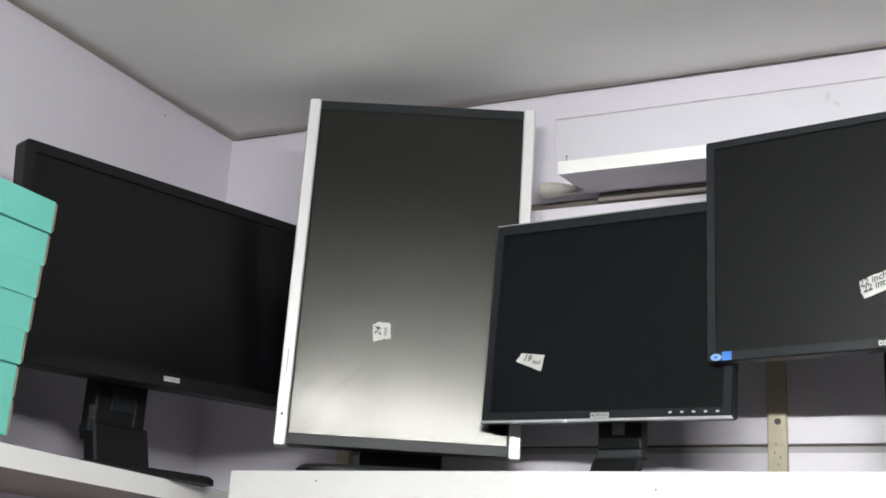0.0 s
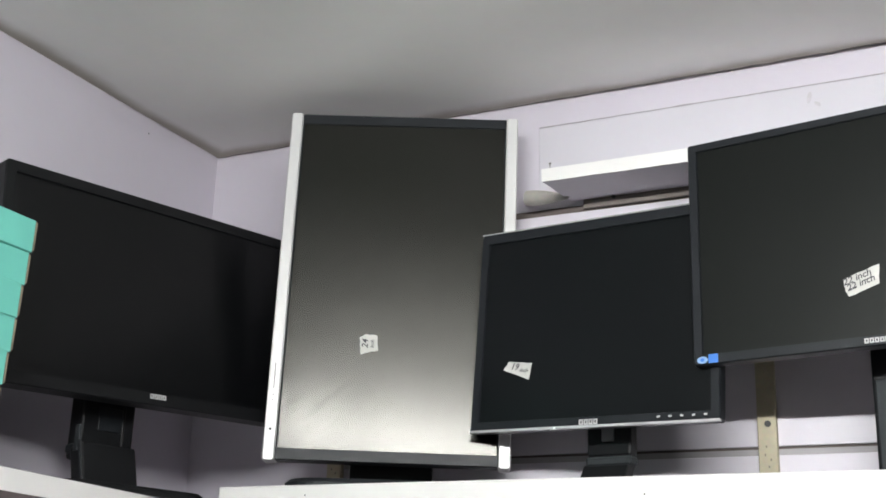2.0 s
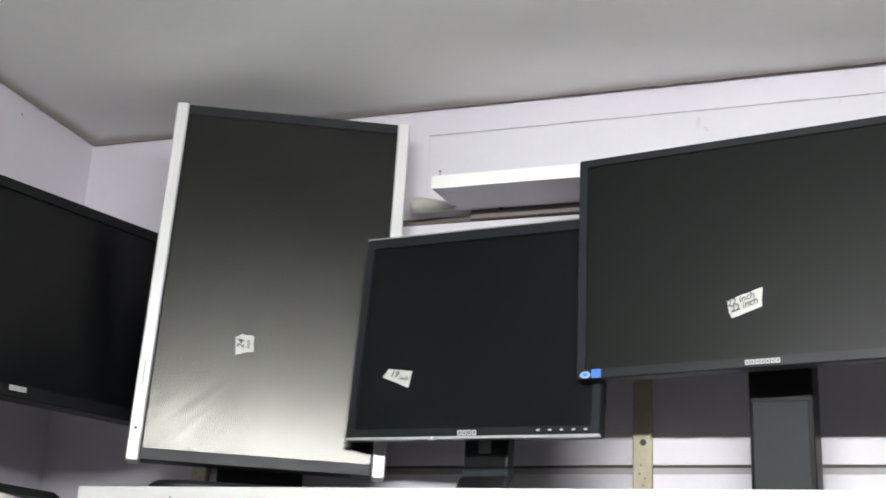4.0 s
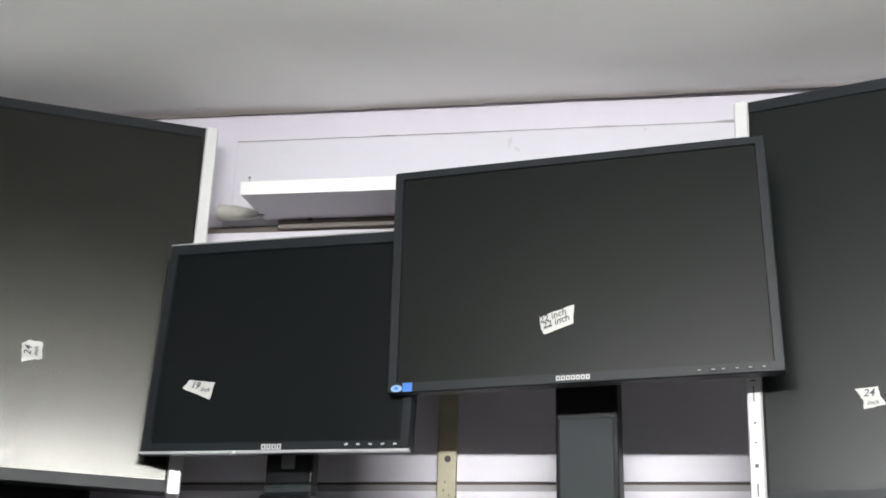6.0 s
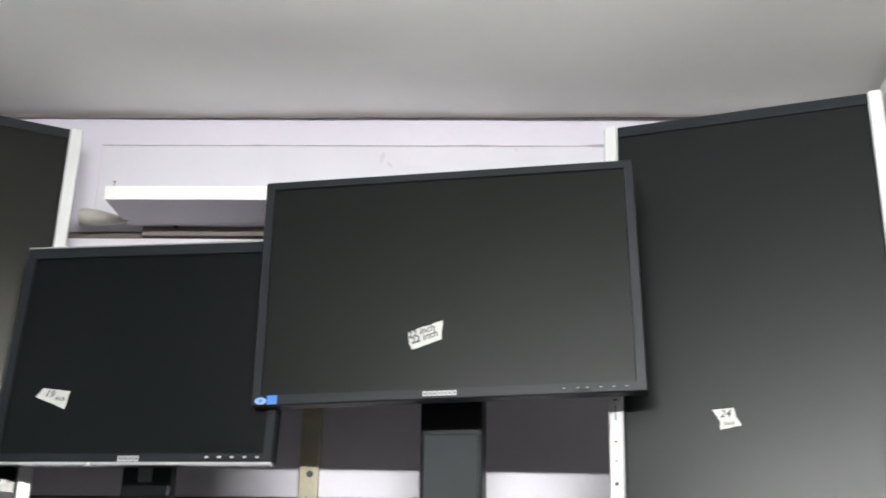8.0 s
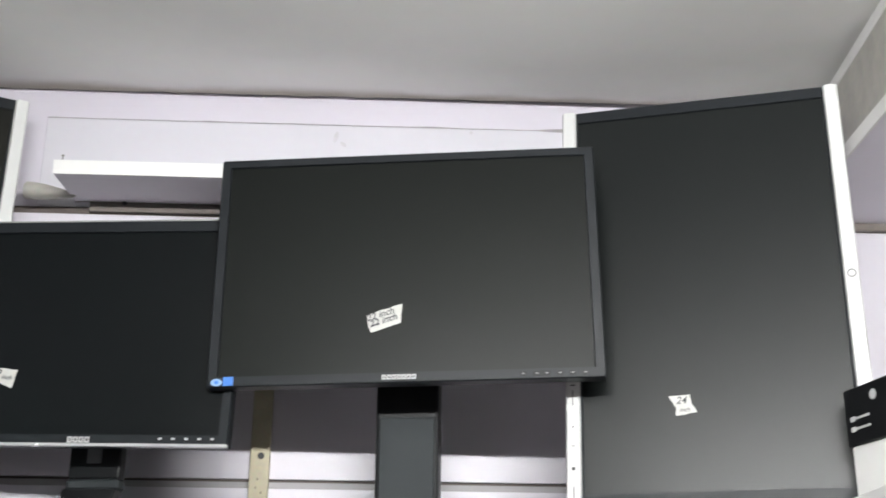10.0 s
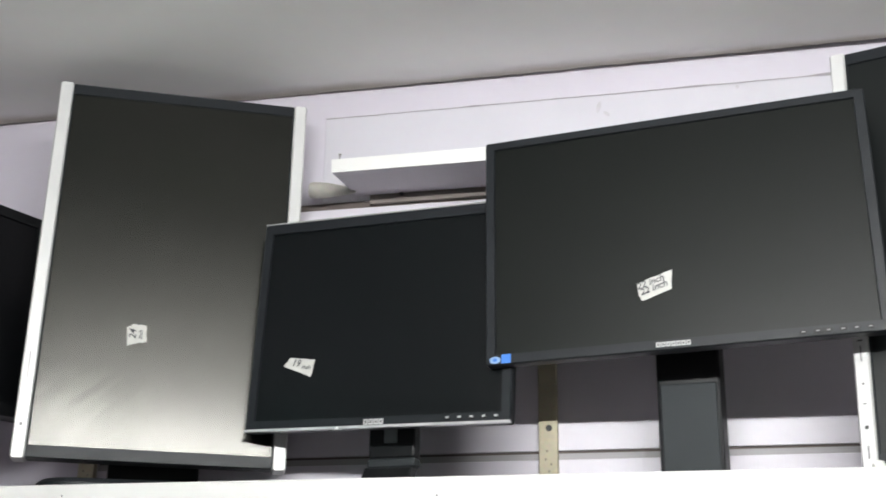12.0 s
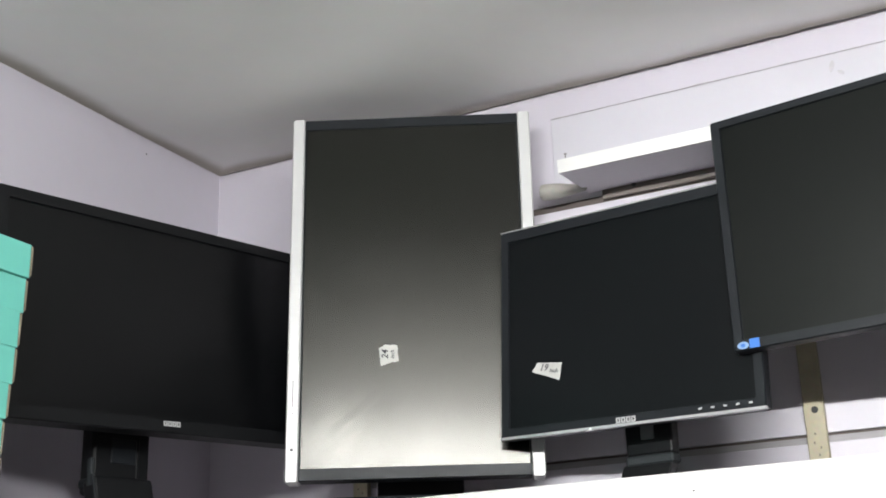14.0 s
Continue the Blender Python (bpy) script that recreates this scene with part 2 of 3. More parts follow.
top = bmesh.ops.extrude_face_region(bm, geom=bm.faces[:])
bmesh.ops.translate(bm, vec=(0, 0, 0.12), verts=[v for v in top["geom"] if isinstance(v, bmesh.types.BMVert)])
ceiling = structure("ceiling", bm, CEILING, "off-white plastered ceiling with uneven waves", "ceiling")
for p in ceiling.data.polygons:
    p.use_smooth = True
wall_left = structure("wall_left", box(-T, 0, ROOM_Y, 0, 0, ROOM_Z + 0.1), LILAC, "smooth lilac painted side wall", "wall")
wall_back = structure("wall_back", box(-T, ROOM_X + T, 0, T, 0, ROOM_Z + 0.1), LILAC, "lilac painted back wall behind the shelf", "wall")
# unseen right and front walls, darkened to keep fill light low
structure("wall_right", box(ROOM_X, ROOM_X + T, ROOM_Y, 0, 0, ROOM_Z + 0.1), DARKWALL, "unseen dark brown side wall that holds down bounce light", "wall")
structure("wall_front", box(-T, ROOM_X + T, ROOM_Y - T, ROOM_Y, 0, ROOM_Z + 0.1), DARKWALL, "unseen dark brown wall opposite the shelf that holds down bounce light", "wall")


# boards on the back wall, with open joints
PX0 = 0.686
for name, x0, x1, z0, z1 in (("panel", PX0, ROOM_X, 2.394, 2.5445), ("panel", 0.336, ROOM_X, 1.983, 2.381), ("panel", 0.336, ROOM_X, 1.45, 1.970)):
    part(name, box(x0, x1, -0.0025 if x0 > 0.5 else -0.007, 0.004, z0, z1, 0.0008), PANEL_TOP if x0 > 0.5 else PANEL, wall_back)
part("joint", box(0.336, ROOM_X, -0.002, 0.004, 2.3812, 2.3938), GROOVE, wall_back, "dark open joint between boards")
part("joint", box(0.336, ROOM_X, -0.002, 0.004, 1.9792, 1.9828), GROOVE, wall_back, "dark open joint between boards")
part("bead", box(0.336, ROOM_X, -0.005, 0.004, 1.9702, 1.979), BEAD, wall_back, "grey bead under the joint")
bm = bmesh.new()
n, prev = 240, None
for i in range(n + 1):
    x = PX0 + (2.6 - PX0) * i / n
    h = 0.0002 + 0.006 * max(0, noise.noise(Vector((x * 9, 2, 1))) - 0.12) + 0.0006 * noise.noise(Vector((x * 40, 0, 1)))
    cur = [bm.verts.new(p) for p in ((x, -0.0031, 2.5443 - 0.6 * h), (x, -0.0031, 2.5452 + h), (x, 0.002, 2.5452 + h))]
    if prev:
        for k in range(2):
            bm.faces.new((prev[k], cur[k], cur[k + 1], prev[k + 1]))
    prev = cur
part("crack", bm, CRACK, wall_back, "ragged dark crack along the board's top")

# ---- shelves ----
SHELF_Z, SHELF_Y = 1.9023, -0.3316
shelf = thing("main_shelf", None, None, "long white laminate shelf with a deep front board", "shelf")
part("board", box(0.322, 1.86, SHELF_Y + 0.018, -0.0072, SHELF_Z - 0.024, SHELF_Z - 0.001, 0.001), UNSEEN_TOP, shelf, "unseen grey board, dark to cut bounce light")
part("front_board", box(0.321, 1.86, SHELF_Y, SHELF_Y + 0.018, SHELF_Z - 0.15, SHELF_Z, 0.0015), WHITE, shelf, "white front board with small chips")
SIDE_Z = 1.880


def side_plate(z0, z1, cut0, cut1):
    """A board along the side wall whose front edge runs slightly askew; cut0, cut1: how far its back and front stand off."""
    bm = bmesh.new()
    front = [(0.221 + 0.107 * d - cut1, -d) for d in (0.0, 1.6)]
    rear = [(0.0, -d) if cut0 is None else (0.221 + 0.107 * d - cut0, -d) for d in (0.0, 1.6)]
    pts = [front[0], front[1], rear[1], rear[0]]
    lo, hi = [bm.verts.new((x, y - 0.0075, z0)) for x, y in pts], [bm.verts.new((x, y - 0.0075, z1)) for x, y in pts]
    bm.faces.new(lo[::-1]), bm.faces.new(hi)
    for k in range(4):
        bm.faces.new((lo[k], lo[(k + 1) % 4], hi[(k + 1) % 4], hi[k]))
    return bm


side = thing("side_shelf", None, None, "white laminate shelf board along the side wall", "shelf")
part("board", side_plate(SIDE_Z - 0.026, SIDE_Z, None, 0.002), UNDER, side, "brown board with bare underside")
part("edge_band", side_plate(SIDE_Z - 0.0265, SIDE_Z + 0.0005, 0.002, 0.0), WHITE, side, "white edge band")
part("top_sheet", side_plate(SIDE_Z, SIDE_Z + 0.0015, None, 0.0022), UNSEEN_TOP, side, "unseen grey top, dark to cut bounce light")
right = thing("end_shelf", None, None, "white laminate shelf at the end of the main shelf", "shelf")
part("board", box(1.862, 2.6, -0.3316, -0.0072, SHELF_Z - 0.027, SHELF_Z - 0.001, 0.0012), WHITE, right)
part("front_board", box(1.742, 2.6, -0.545, -0.3326, SHELF_Z - 0.05, SHELF_Z, 0.0015), WHITE, right)


def wall_shelf(x0, x1, y0, z0, z1, nail_x, label):
    ob = thing("wall_shelf", None, None, label, "shelf")
    part("board", box(x0, x1, 0.002, -0.009 - y0, 0, z1 - z0, 0.0006), PANEL, ob, m=pose(0, y0, z0, 5.0, 0, 0))
    part("edge_band", box(x0, x1, 0, 0.002, -0.0004, z1 - z0 + 0.0004), WHITE, ob, "cream-white edge band", pose(0, y0, z0, 5.0, 0, 0))
    part("batten", box(x0 + 0.022, x1, -0.0125, -0.0045, z0 - 0.004, z0 + 0.0125, 0.001), BROWN, ob, "grey-brown wooden batten under the board")
    part("screw", cylinder(0.0035, 0.0035, 0.004, 10, pose(x0 + 0.075, -0.0122, z0 + 0.010, 90, 0, 0)), DARKMARK, ob)
    nail = part("nail", cylinder(0.0009, 0.0009, 0.018, 8, pose(nail_x, y0 + 0.022, z1 + 0.0005)), STEEL, ob, "small nail standing up")
    part("nail_head", cylinder(0.0022, 0.0022, 0.001, 8, pose(nail_x, y0 + 0.022, z1 + 0.0175)), STEEL, nail)
    return ob


wall_shelf(0.747, 1.30, -0.142, 2.388, 2.408, 0.752, "short white laminate shelf fixed high on the wall")
deep = thing("wall_shelf", None, None, "deep white laminate shelf fixed high beside the tall monitor", "shelf")
part("board", box(1.853, 2.60, -0.430, -0.003, 2.393, 2.413, 0.0006), PANEL, deep)
part("end_band", box(1.850, 1.853, -0.430, -0.003, 2.3926, 2.4134), WHITE, deep, "cream-white edge band")
part("edge_band", box(1.850, 2.60, -0.432, -0.430, 2.3926, 2.4134), WHITE, deep, "cream-white edge band")
part("batten", box(1.856, 2.60, -0.0185, -0.0075, 2.381, 2.393, 0.001), BROWN, deep, "grey-brown wooden batten under the board")
tall_carton = thing("carton", None, None, "greyish white carton on the high shelf beside the tall monitor", "box", pose(1.872, -0.395, 2.4134, 0, 0, -3))
part("body", box(0, 0.30, 0, 0.33, 0, 0.150, 0.003), PLASTER, tall_carton)
part("lid", box(-0.002, 0.302, -0.002, 0.332, 0.135, 0.154, 0.002), WHITE, tall_carton, "white lid")

pipe = bmesh.new()
prof = [(0.003, 0.002), (0.0034, 0.0105), (0.006, 0.013), (0.018, 0.0132), (0.035, 0.0118), (0.055, 0.0085), (0.076, 0.0042), (0.08, 0.0)]
rings = []
for d, r in prof:
    rings.append([pipe.verts.new((d, r * math.cos(a), r * math.sin(a))) for a in [2 * math.pi * k / 16 for k in range(16)]])
for a, b in zip(rings, rings[1:]):
    for k in range(16):
        pipe.faces.new((a[k], a[(k + 1) % 16], b[(k + 1) % 16], b[k]))
pipe.faces.new(rings[0][::-1])
bmesh.ops.remove_doubles(pipe, verts=pipe.verts, dist=0.0001)
stub = thing("wall_spout", pipe, PLASTER, "white tapered plastic spout beside the wall shelf", "pipe", pose(0.676, -0.045, 2.4025, 0, 4, 3))
for p in stub.data.polygons:
    p.use_smooth = True

# perforated wooden strips on the wall
for x, z1 in ((1.0512, 2.3), (0.3225, 2.2)):
    strip = thing("wall_strip", None, None, "beige perforated upright strip screwed to the wall", "shelf strip", group="upright strips")
    part("bar", box(x - 0.0136, x + 0.0136, -0.019, -0.0075, SHELF_Z - 0.001, z1, 0.001), BATTEN, strip)
    for k in range(3):
        z = 2.014 + 0.11 * k
        part("hole", cylinder(0.0048, 0.0048, 0.0012, 14, pose(x + 0.0015, -0.0188, z, 90, 0, 0)), DARKMARK, strip)
    for k, (dx, dz) in enumerate(((-0.004, -0.045), (0.001, -0.062), (-0.002, -0.033), (0.004, -0.052))):
        part("stain", box(x + dx - 0.0009, x + dx + 0.0010, -0.0192, -0.0188, 2.014 + dz - 0.0016, 2.014 + dz + 0.0016), BROWN, strip)


# ---- monitors ----
def bezel_ring(w, h, left, right_, top_, bottom, depth, r=0.006, lip=0.004):
    iw, ih = w - left - right_, h - top_ - bottom
    cx, cz = (left - right_) / 2, (bottom - top_) / 2
    bm = bmesh.new()
    loops = [(rounded(w - 0.004, h - 0.004, r), depth), (rounded(w, h, r), depth - 0.003), (rounded(w, h, r), 0.002), (rounded(w - 0.003, h - 0.003, r), 0.0),
             (rounded(iw + 0.002, ih + 0.002, 0.001, cx=cx, cz=cz), 0.0), (rounded(iw, ih, 0.001, cx=cx, cz=cz), lip), (rounded(iw, ih, 0.001, cx=cx, cz=cz), depth)]
    lathe_loops(bm, loops + [loops[0]], False, False)
    bmesh.ops.remove_doubles(bm, verts=bm.verts, dist=0.00005)
    return bm


def back_shell(w, h, y0, y1, shrink):
    return lathe_loops(bmesh.new(), [(rounded(w - 0.006, h - 0.006, 0.006), y0), (rounded(w - 0.012, h - 0.012, 0.008), y0 + 0.006),
                                     (rounded(w - shrink, h - shrink, 0.02), y1 - 0.008), (rounded(w - shrink - 0.03, h - shrink - 0.03, 0.02), y1)])


def note(parent, corners, m=None, texts=(), turn=0.0):
    """A torn paper note stuck on a screen, with its writing; texts: (words, size, u, v)."""
    cx, cz = sum(p[0] for p in corners) / len(corners), sum(p[1] for p in corners) / len(corners)
    bm = bmesh.new()
    pts, k = [], len(corners)
    for i in range(k):
        (x0, z0), (x1, z1) = corners[i], corners[(i + 1) % k]
        for s in range(5):
            f = s / 5
            j = 0.0006 if s else 0.0
            pts.append((x0 + (x1 - x0) * f + random.uniform(-j, j), z0 + (z1 - z0) * f + random.uniform(-j, j)))
    mid = [bm.verts.new((cx, -0.0004, cz))]
    edge = [bm.verts.new((x, -0.0006 - 0.0012 * abs(noise.noise(Vector((x * 60, z * 60, 1)))), z)) for x, z in pts]
    back = [bm.verts.new((v.co.x, v.co.y + 0.0005, v.co.z)) for v in edge]
    for i in range(len(edge)):
        j = (i + 1) % len(edge)
        bm.faces.new((mid[0], edge[i], edge[j]))
        bm.faces.new((edge[i], back[i], back[j], edge[j]))
    bm.faces.new(back)
    paper = part("paper_note", bm, PAPER, parent, "torn white paper note with handwriting", m)
    for words, size, u, v in texts:
        c, s = math.cos(radians(turn)), math.sin(radians(turn))
        if words == "-":
            part("writing", box(-size * 1.3, size * 1.3, -0.0002, 0, -size * 0.1, size * 0.1), INK, paper, m=pose(cx + u * c - v * s, -0.0022, cz + u * s + v * c, 0, -turn, 0))
        else:
            lettering("writing", words, size, INK, paper, pose(cx + u * c - v * s, -0.0022, cz + u * s + v * c, 0, -turn, 0), 0.25)
    return paper


def monitor_base(name, head, foot, label, group=""):
    """The empty at the foot of a monitor, and the pose of its head in the empty's space."""
    ob = thing(name, None, None, label, "monitor", foot, group)
    return ob, foot.inverted() @ head


def badge(parent, m, width, height, count, mat):
    """A maker's badge as plain hollow blocks."""
    bm = bmesh.new()
    step = width / count
    for k in range(count):
        x0, x1, b = -width / 2 + (k + 0.1) * step, -width / 2 + (k + 0.9) * step, height * 0.24
        add_box(bm, x0, x0 + b, -0.0008, 0.0004, -height / 2, height / 2)
        add_box(bm, x0 + b, x1, -0.0008, 0.0004, -height / 2, -height / 2 + b)
        add_box(bm, x0 + b, x1, -0.0008, 0.0004, height / 2 - b, height / 2)
        add_box(bm, x1 - b, x1, -0.0008, 0.0004, -height / 2 + b, height / 2 - b)
    return part("badge", bm, mat, parent, "pale maker's badge", m)


# wide office monitor on the side shelf
W, H = 0.526, 0.322
head = pose(0.230, -0.399, 2.174, -5.7, -1.7, 75.1)
foot = pose(0.153, -0.394, SIDE_Z + 0.0015, 0, 0, 75.1)
mon, hm = monitor_base("monitor", head, foot, "wide black office monitor on a stand on the side shelf")
part("bezel", bezel_ring(W, H, 0.018, 0.018, 0.018, 0.020, 0.03, 0.0075), BLACK, mon, m=hm)
part("screen", box(-W / 2 + 0.017, W / 2 - 0.017, 0.0035, 0.006, -H / 2 + 0.019, H / 2 - 0.017), SCREEN_DARK, mon, "dark matt screen", hm)
part("back_shell", back_shell(W, H, 0.029, 0.058, 0.12), BLACK, mon, m=hm)
badge(mon, hm @ pose(0.0011, -0.0002, -0.148), 0.029, 0.0072, 4, MARK)
neck = part("neck", box(-0.0536, 0.0385, -0.013, 0.02, 0.052, 0.178, 0.005, 2), BLACK, mon)
part("neck_slot", box(-0.026, 0.015, -0.0155, -0.0125, 0.096, 0.132, 0.0012), BEZEL, neck, "lighter cable slot")
part("slot_shade", box(0.0154, 0.0195, -0.0157, -0.0125, 0.078, 0.139, 0.001), BLACK, neck)
part("neck_collar", box(-0.0583, 0.0385, -0.020, 0.017, 0.060, 0.0745, 0.005, 3), BEZEL, neck, "rounded bend of the neck")
# this strip and the one below the bend paint in the edge highlight
part("collar_glint", box(-0.0605, -0.0555, -0.0215, -0.010, 0.062, 0.100, 0.0015, 2), GREYP, neck, "grey strip for the highlight along the neck's edge")
part("neck_cover", box(-0.0592, 0.0357, -0.012, 0.018, 0, 0.070, 0.004, 2), BLACK, neck, "dark slanting lower neck", pose(0, -0.034, 0.006, -16, 0, 0))
part("neck_glint", box(-0.0616, -0.0588, -0.0135, -0.006, 0.004, 0.072, 0.0012), BEZEL, neck, "grey strip for the highlight along the neck's edge", pose(0, -0.034, 0.006, -16, 0, 0))
part("foot", slab(rounded(0.235, 0.14, 0.03, 5), 0.0, 0.012, 0.004), BLACK, mon, m=pose(0.0, -0.042, 0.012, -90, 0, 0))


def tall_monitor(W, H, head, foot, label, note_corners, note_texts, note_turn, marks, dusty, power_mark):
    S = 0.0195
    mon, hm = monitor_base("monitor", head, foot, label, "upended silver-edged monitors")
    iw = W - 2 * S
    part("bezel", bezel_ring(iw, H - 0.004, 0.003, 0.003, 0.018, 0.019, 0.03, 0.0015), BEZEL, mon, m=hm)
    part("screen", box(-iw / 2 + 0.002, iw / 2 - 0.002, 0.0032, 0.006, -H / 2 + 0.018, H / 2 - 0.018), SCREEN_HAZY if dusty else SCREEN_COOL, mon, "hazy matt screen with wiped smears" if dusty else "grey matt screen", hm)
    part("back_shell", back_shell(iw, H - 0.004, 0.029, 0.055, 0.08), BEZEL, mon, m=hm)
    for sx in (-1, 1):
        bm = lathe_loops(bmesh.new(), [(rounded(S - 0.004, H - 0.003, 0.003), -0.0022), (rounded(S, H, 0.004), 0.001), (rounded(S, H, 0.004), 0.03), (rounded(S - 0.004, H - 0.004, 0.003), 0.034)])
        strip = part("side_strip", bm, SILVER, mon, "pale silver side strip", hm @ pose(sx * (W - S) / 2, 0, 0))
        if sx < 0:
            for dz, hh, ww in marks:
                part("key_mark", box(-ww, ww, -0.0028, -0.002, dz - hh, dz + hh), DARKMARK, strip)
        elif power_mark is not None:
            ring = bmesh.new()
            bmesh.ops.create_circle(ring, segments=20, radius=0.0058)
            out = ring.edges[:]
            ext = bmesh.ops.extrude_edge_only(ring, edges=out)
            for v in [g for g in ext["geom"] if isinstance(g, bmesh.types.BMVert)]:
                v.co *= 0.72
            bmesh.ops.transform(ring, matrix=pose(0, -0.0028, power_mark, 90, 0, 0), verts=ring.verts)
            part("round_mark", ring, DARKMARK, strip, "small round printed mark")
    note(mon, note_corners, hm @ pose(0, 0.0032, 0), note_texts, note_turn)
    return mon, hm


mon, hm = tall_monitor(0.3775, 0.581, pose(0.513, -0.1752, 2.2390, -1.5, 0.44, 24.95), pose(0.505, -0.157, SHELF_Z - 0.001, 0, 0, 24.95),
                       "tall upended monitor with silver side strips and a hazy screen",
                       [(-0.0520, -0.0930), (-0.0430, -0.0875), (-0.0245, -0.0890), (-0.0225, -0.1135), (-0.0340, -0.1150), (-0.0485, -0.1205)],
                       [("24", 0.014, 0, 0.005), ("inch", 0.008, 0, -0.006)], 90,
                       [(-0.159, 0.020, 0.0005), (-0.189, 0.0008, 0.0008), (-0.197, 0.0008, 0.0008), (-0.2425, 0.002, 0.002)], True, None)
part("neck", box(-0.065, 0.065, 0.05, 0.085, 0.015, 0.30, 0.006, 2), BLACK, mon)
part("foot", slab(rounded(0.30, 0.19, 0.05, 6), 0.0, 0.018, 0.006), BEZEL, mon, m=pose(0.0, 0.0, 0.018, -90, 0, 0))
part("tilt_block", box(-0.035, 0.035, 0.045, 0.075, 0.24, 0.38, 0.006, 2), BLACK, mon)

mon, hm = tall_monitor(0.3760, 0.5705, pose(1.6416, -0.2659, 2.1949, -3.96, 0.29, -17.9), pose(1.627, -0.27, SHELF_Z, 0, 0, -18.0),
                       "tall upended monitor with silver side strips, leaning on the shelf",
                       [(-0.0577, -0.1428), (-0.0311, -0.1414), (-0.0296, -0.1522), (-0.0232, -0.1647), (-0.0490, -0.1686), (-0.0490, -0.1573)],
                       [("24", 0.013, -0.002, 0.005), ("inch", 0.008, 0.002, -0.007)], 0,
                       [(-0.123, 0.0008, 0.003), (-0.14, 0.010, 0.0006), (-0.178, 0.0012, 0.0012), (-0.203, 0.0006, 0.002), (-0.232, 0.0022, 0.0022), (-0.262, 0.008, 0.0008)], False, 0.0055)

# squarish monitor in the middle
W, H = 0.3932, 0.3123
head = pose(0.8403, -0.1812, 2.1476, -2.4, 1.23, -8.4)
foot = pose(0.851, -0.090, SHELF_Z - 0.001, 0, 0, -8.5)
mon, hm = monitor_base("monitor", head, foot, "squarish charcoal monitor with a bright lower trim")
part("bezel", bezel_ring(W, H, 0.0140, 0.0137, 0.0168, 0.0150, 0.022, 0.004), BEZEL, mon, m=hm)
part("screen", box(-W / 2 + 0.0135, W / 2 - 0.013, 0.0035, 0.006, -H / 2 + 0.0145, H / 2 - 0.0165), SCREEN, mon, "dark matt screen", hm)
part("back_shell", back_shell(W, H, 0.021, 0.055, 0.2), BLACK, mon, m=hm)
part("lower_trim", box(-W / 2 - 0.0005, W / 2 + 0.0005, -0.0012, 0.006, -H / 2 - 0.0014, -H / 2 + 0.0028, 0.0008), CHROME, mon, "bright silver trim along the lower edge", hm)
part("upper_trim", box(-W / 2, W / 2, -0.0006, 0.02, H / 2 - 0.0006, H / 2 + 0.0012, 0.0005), CHROME, mon, "thin silver trim along the upper edge", hm)
badge(mon, hm @ pose(0.0019, -0.0002, -0.1490), 0.030, 0.0075, 4, MARK)
for k in range(5):
    u = 0.1091 + 0.0170 * k
    b = part("button", cylinder(0.0038, 0.0034, 0.0012, 14, hm @ pose(u, 0.0004, -0.1484, 90, 0, 0)), BLACK, mon)
    part("icon", box(-0.0022, 0.0022, -0.0004, 0.0004, -0.0012, 0.0012), MARK, b, "pale printed icon", hm @ pose(u, -0.001, -0.1472, 0, 12 * (k % 3) - 10, 0))
note(mon, [(-0.1452, -0.0634), (-0.1361, -0.0512), (-0.0958, -0.0561), (-0.1013, -0.0808), (-0.1166, -0.0743)], hm @ pose(0, 0.0035, 0),
     [("19", 0.014, -0.007, 0.004), ("inch", 0.0085, 0.010, 0.0)], -8)
part("stand_mount", box(-0.034, 0.036, -0.035, -0.012, 0.058, 0.16, 0.003, 2), BLACK, mon)
part("mount_clip", box(-0.009, 0.010, -0.0385, -0.034, 0.079, 0.118, 0.001), CLIP, mon, "grey plastic clip")
part("neck_collar", box(-0.035, 0.037, -0.038, -0.012, 0.044, 0.058, 0.003), GREYP, mon, "grey collar of the neck")
bm = box(-0.040, 0.033, -0.036, -0.012, 0.004, 0.046, 0.002)
for v in bm.verts:
    if v.co.z < 0.02:
        v.co.x -= 0.008
        v.co.y -= 0.012
part("neck", bm, BLACK, mon)
part("foot", slab(rounded(0.22, 0.15, 0.03, 5), 0.0, 0.010, 0.003), BLACK, mon, m=pose(0, 0.005, 0.010, -90, 0, 0))

# wide monitor on a tall column
W, H = 0.5045, 0.3225
head = pose(1.246, -0.249, 2.225, -2.4, -0.91, -7.0)
foot = pose(1.2595, -0.135, SHELF_Z - 0.001, 0, 0, -7.1)
mon, hm = monitor_base("monitor", head, foot, "wide charcoal monitor on a tall grey column stand")
wide = hm @ pose(0.003, 0, 0)
part("bezel", bezel_ring(W, H, 0.0135, 0.0135, 0.0125, 0.0145, 0.022, 0.003), BEZEL, mon, m=wide)
part("screen", box(-W / 2 + 0.013, W / 2 - 0.013, 0.0035, 0.006, -H / 2 + 0.014, H / 2 - 0.012), SCREEN_GREY, mon, "grey matt screen", wide)
part("back_shell", back_shell(W, H, 0.021, 0.05, 0.2), BLACK, mon, m=wide)
badge(mon, hm @ pose(-0.0038, -0.0003, -0.1540), 0.044, 0.0062, 7, MARK)
part("blue_sticker", box(-0.0065, 0.0065, -0.0004, 0.0003, -0.006, 0.006), BLUE, mon, "small blue square sticker", hm @ pose(-0.2215, -0.0002, -0.1540))
oval = [(0.0075 * math.cos(2 * math.pi * k / 16), 0.0048 * math.sin(2 * math.pi * k / 16)) for k in range(16)]
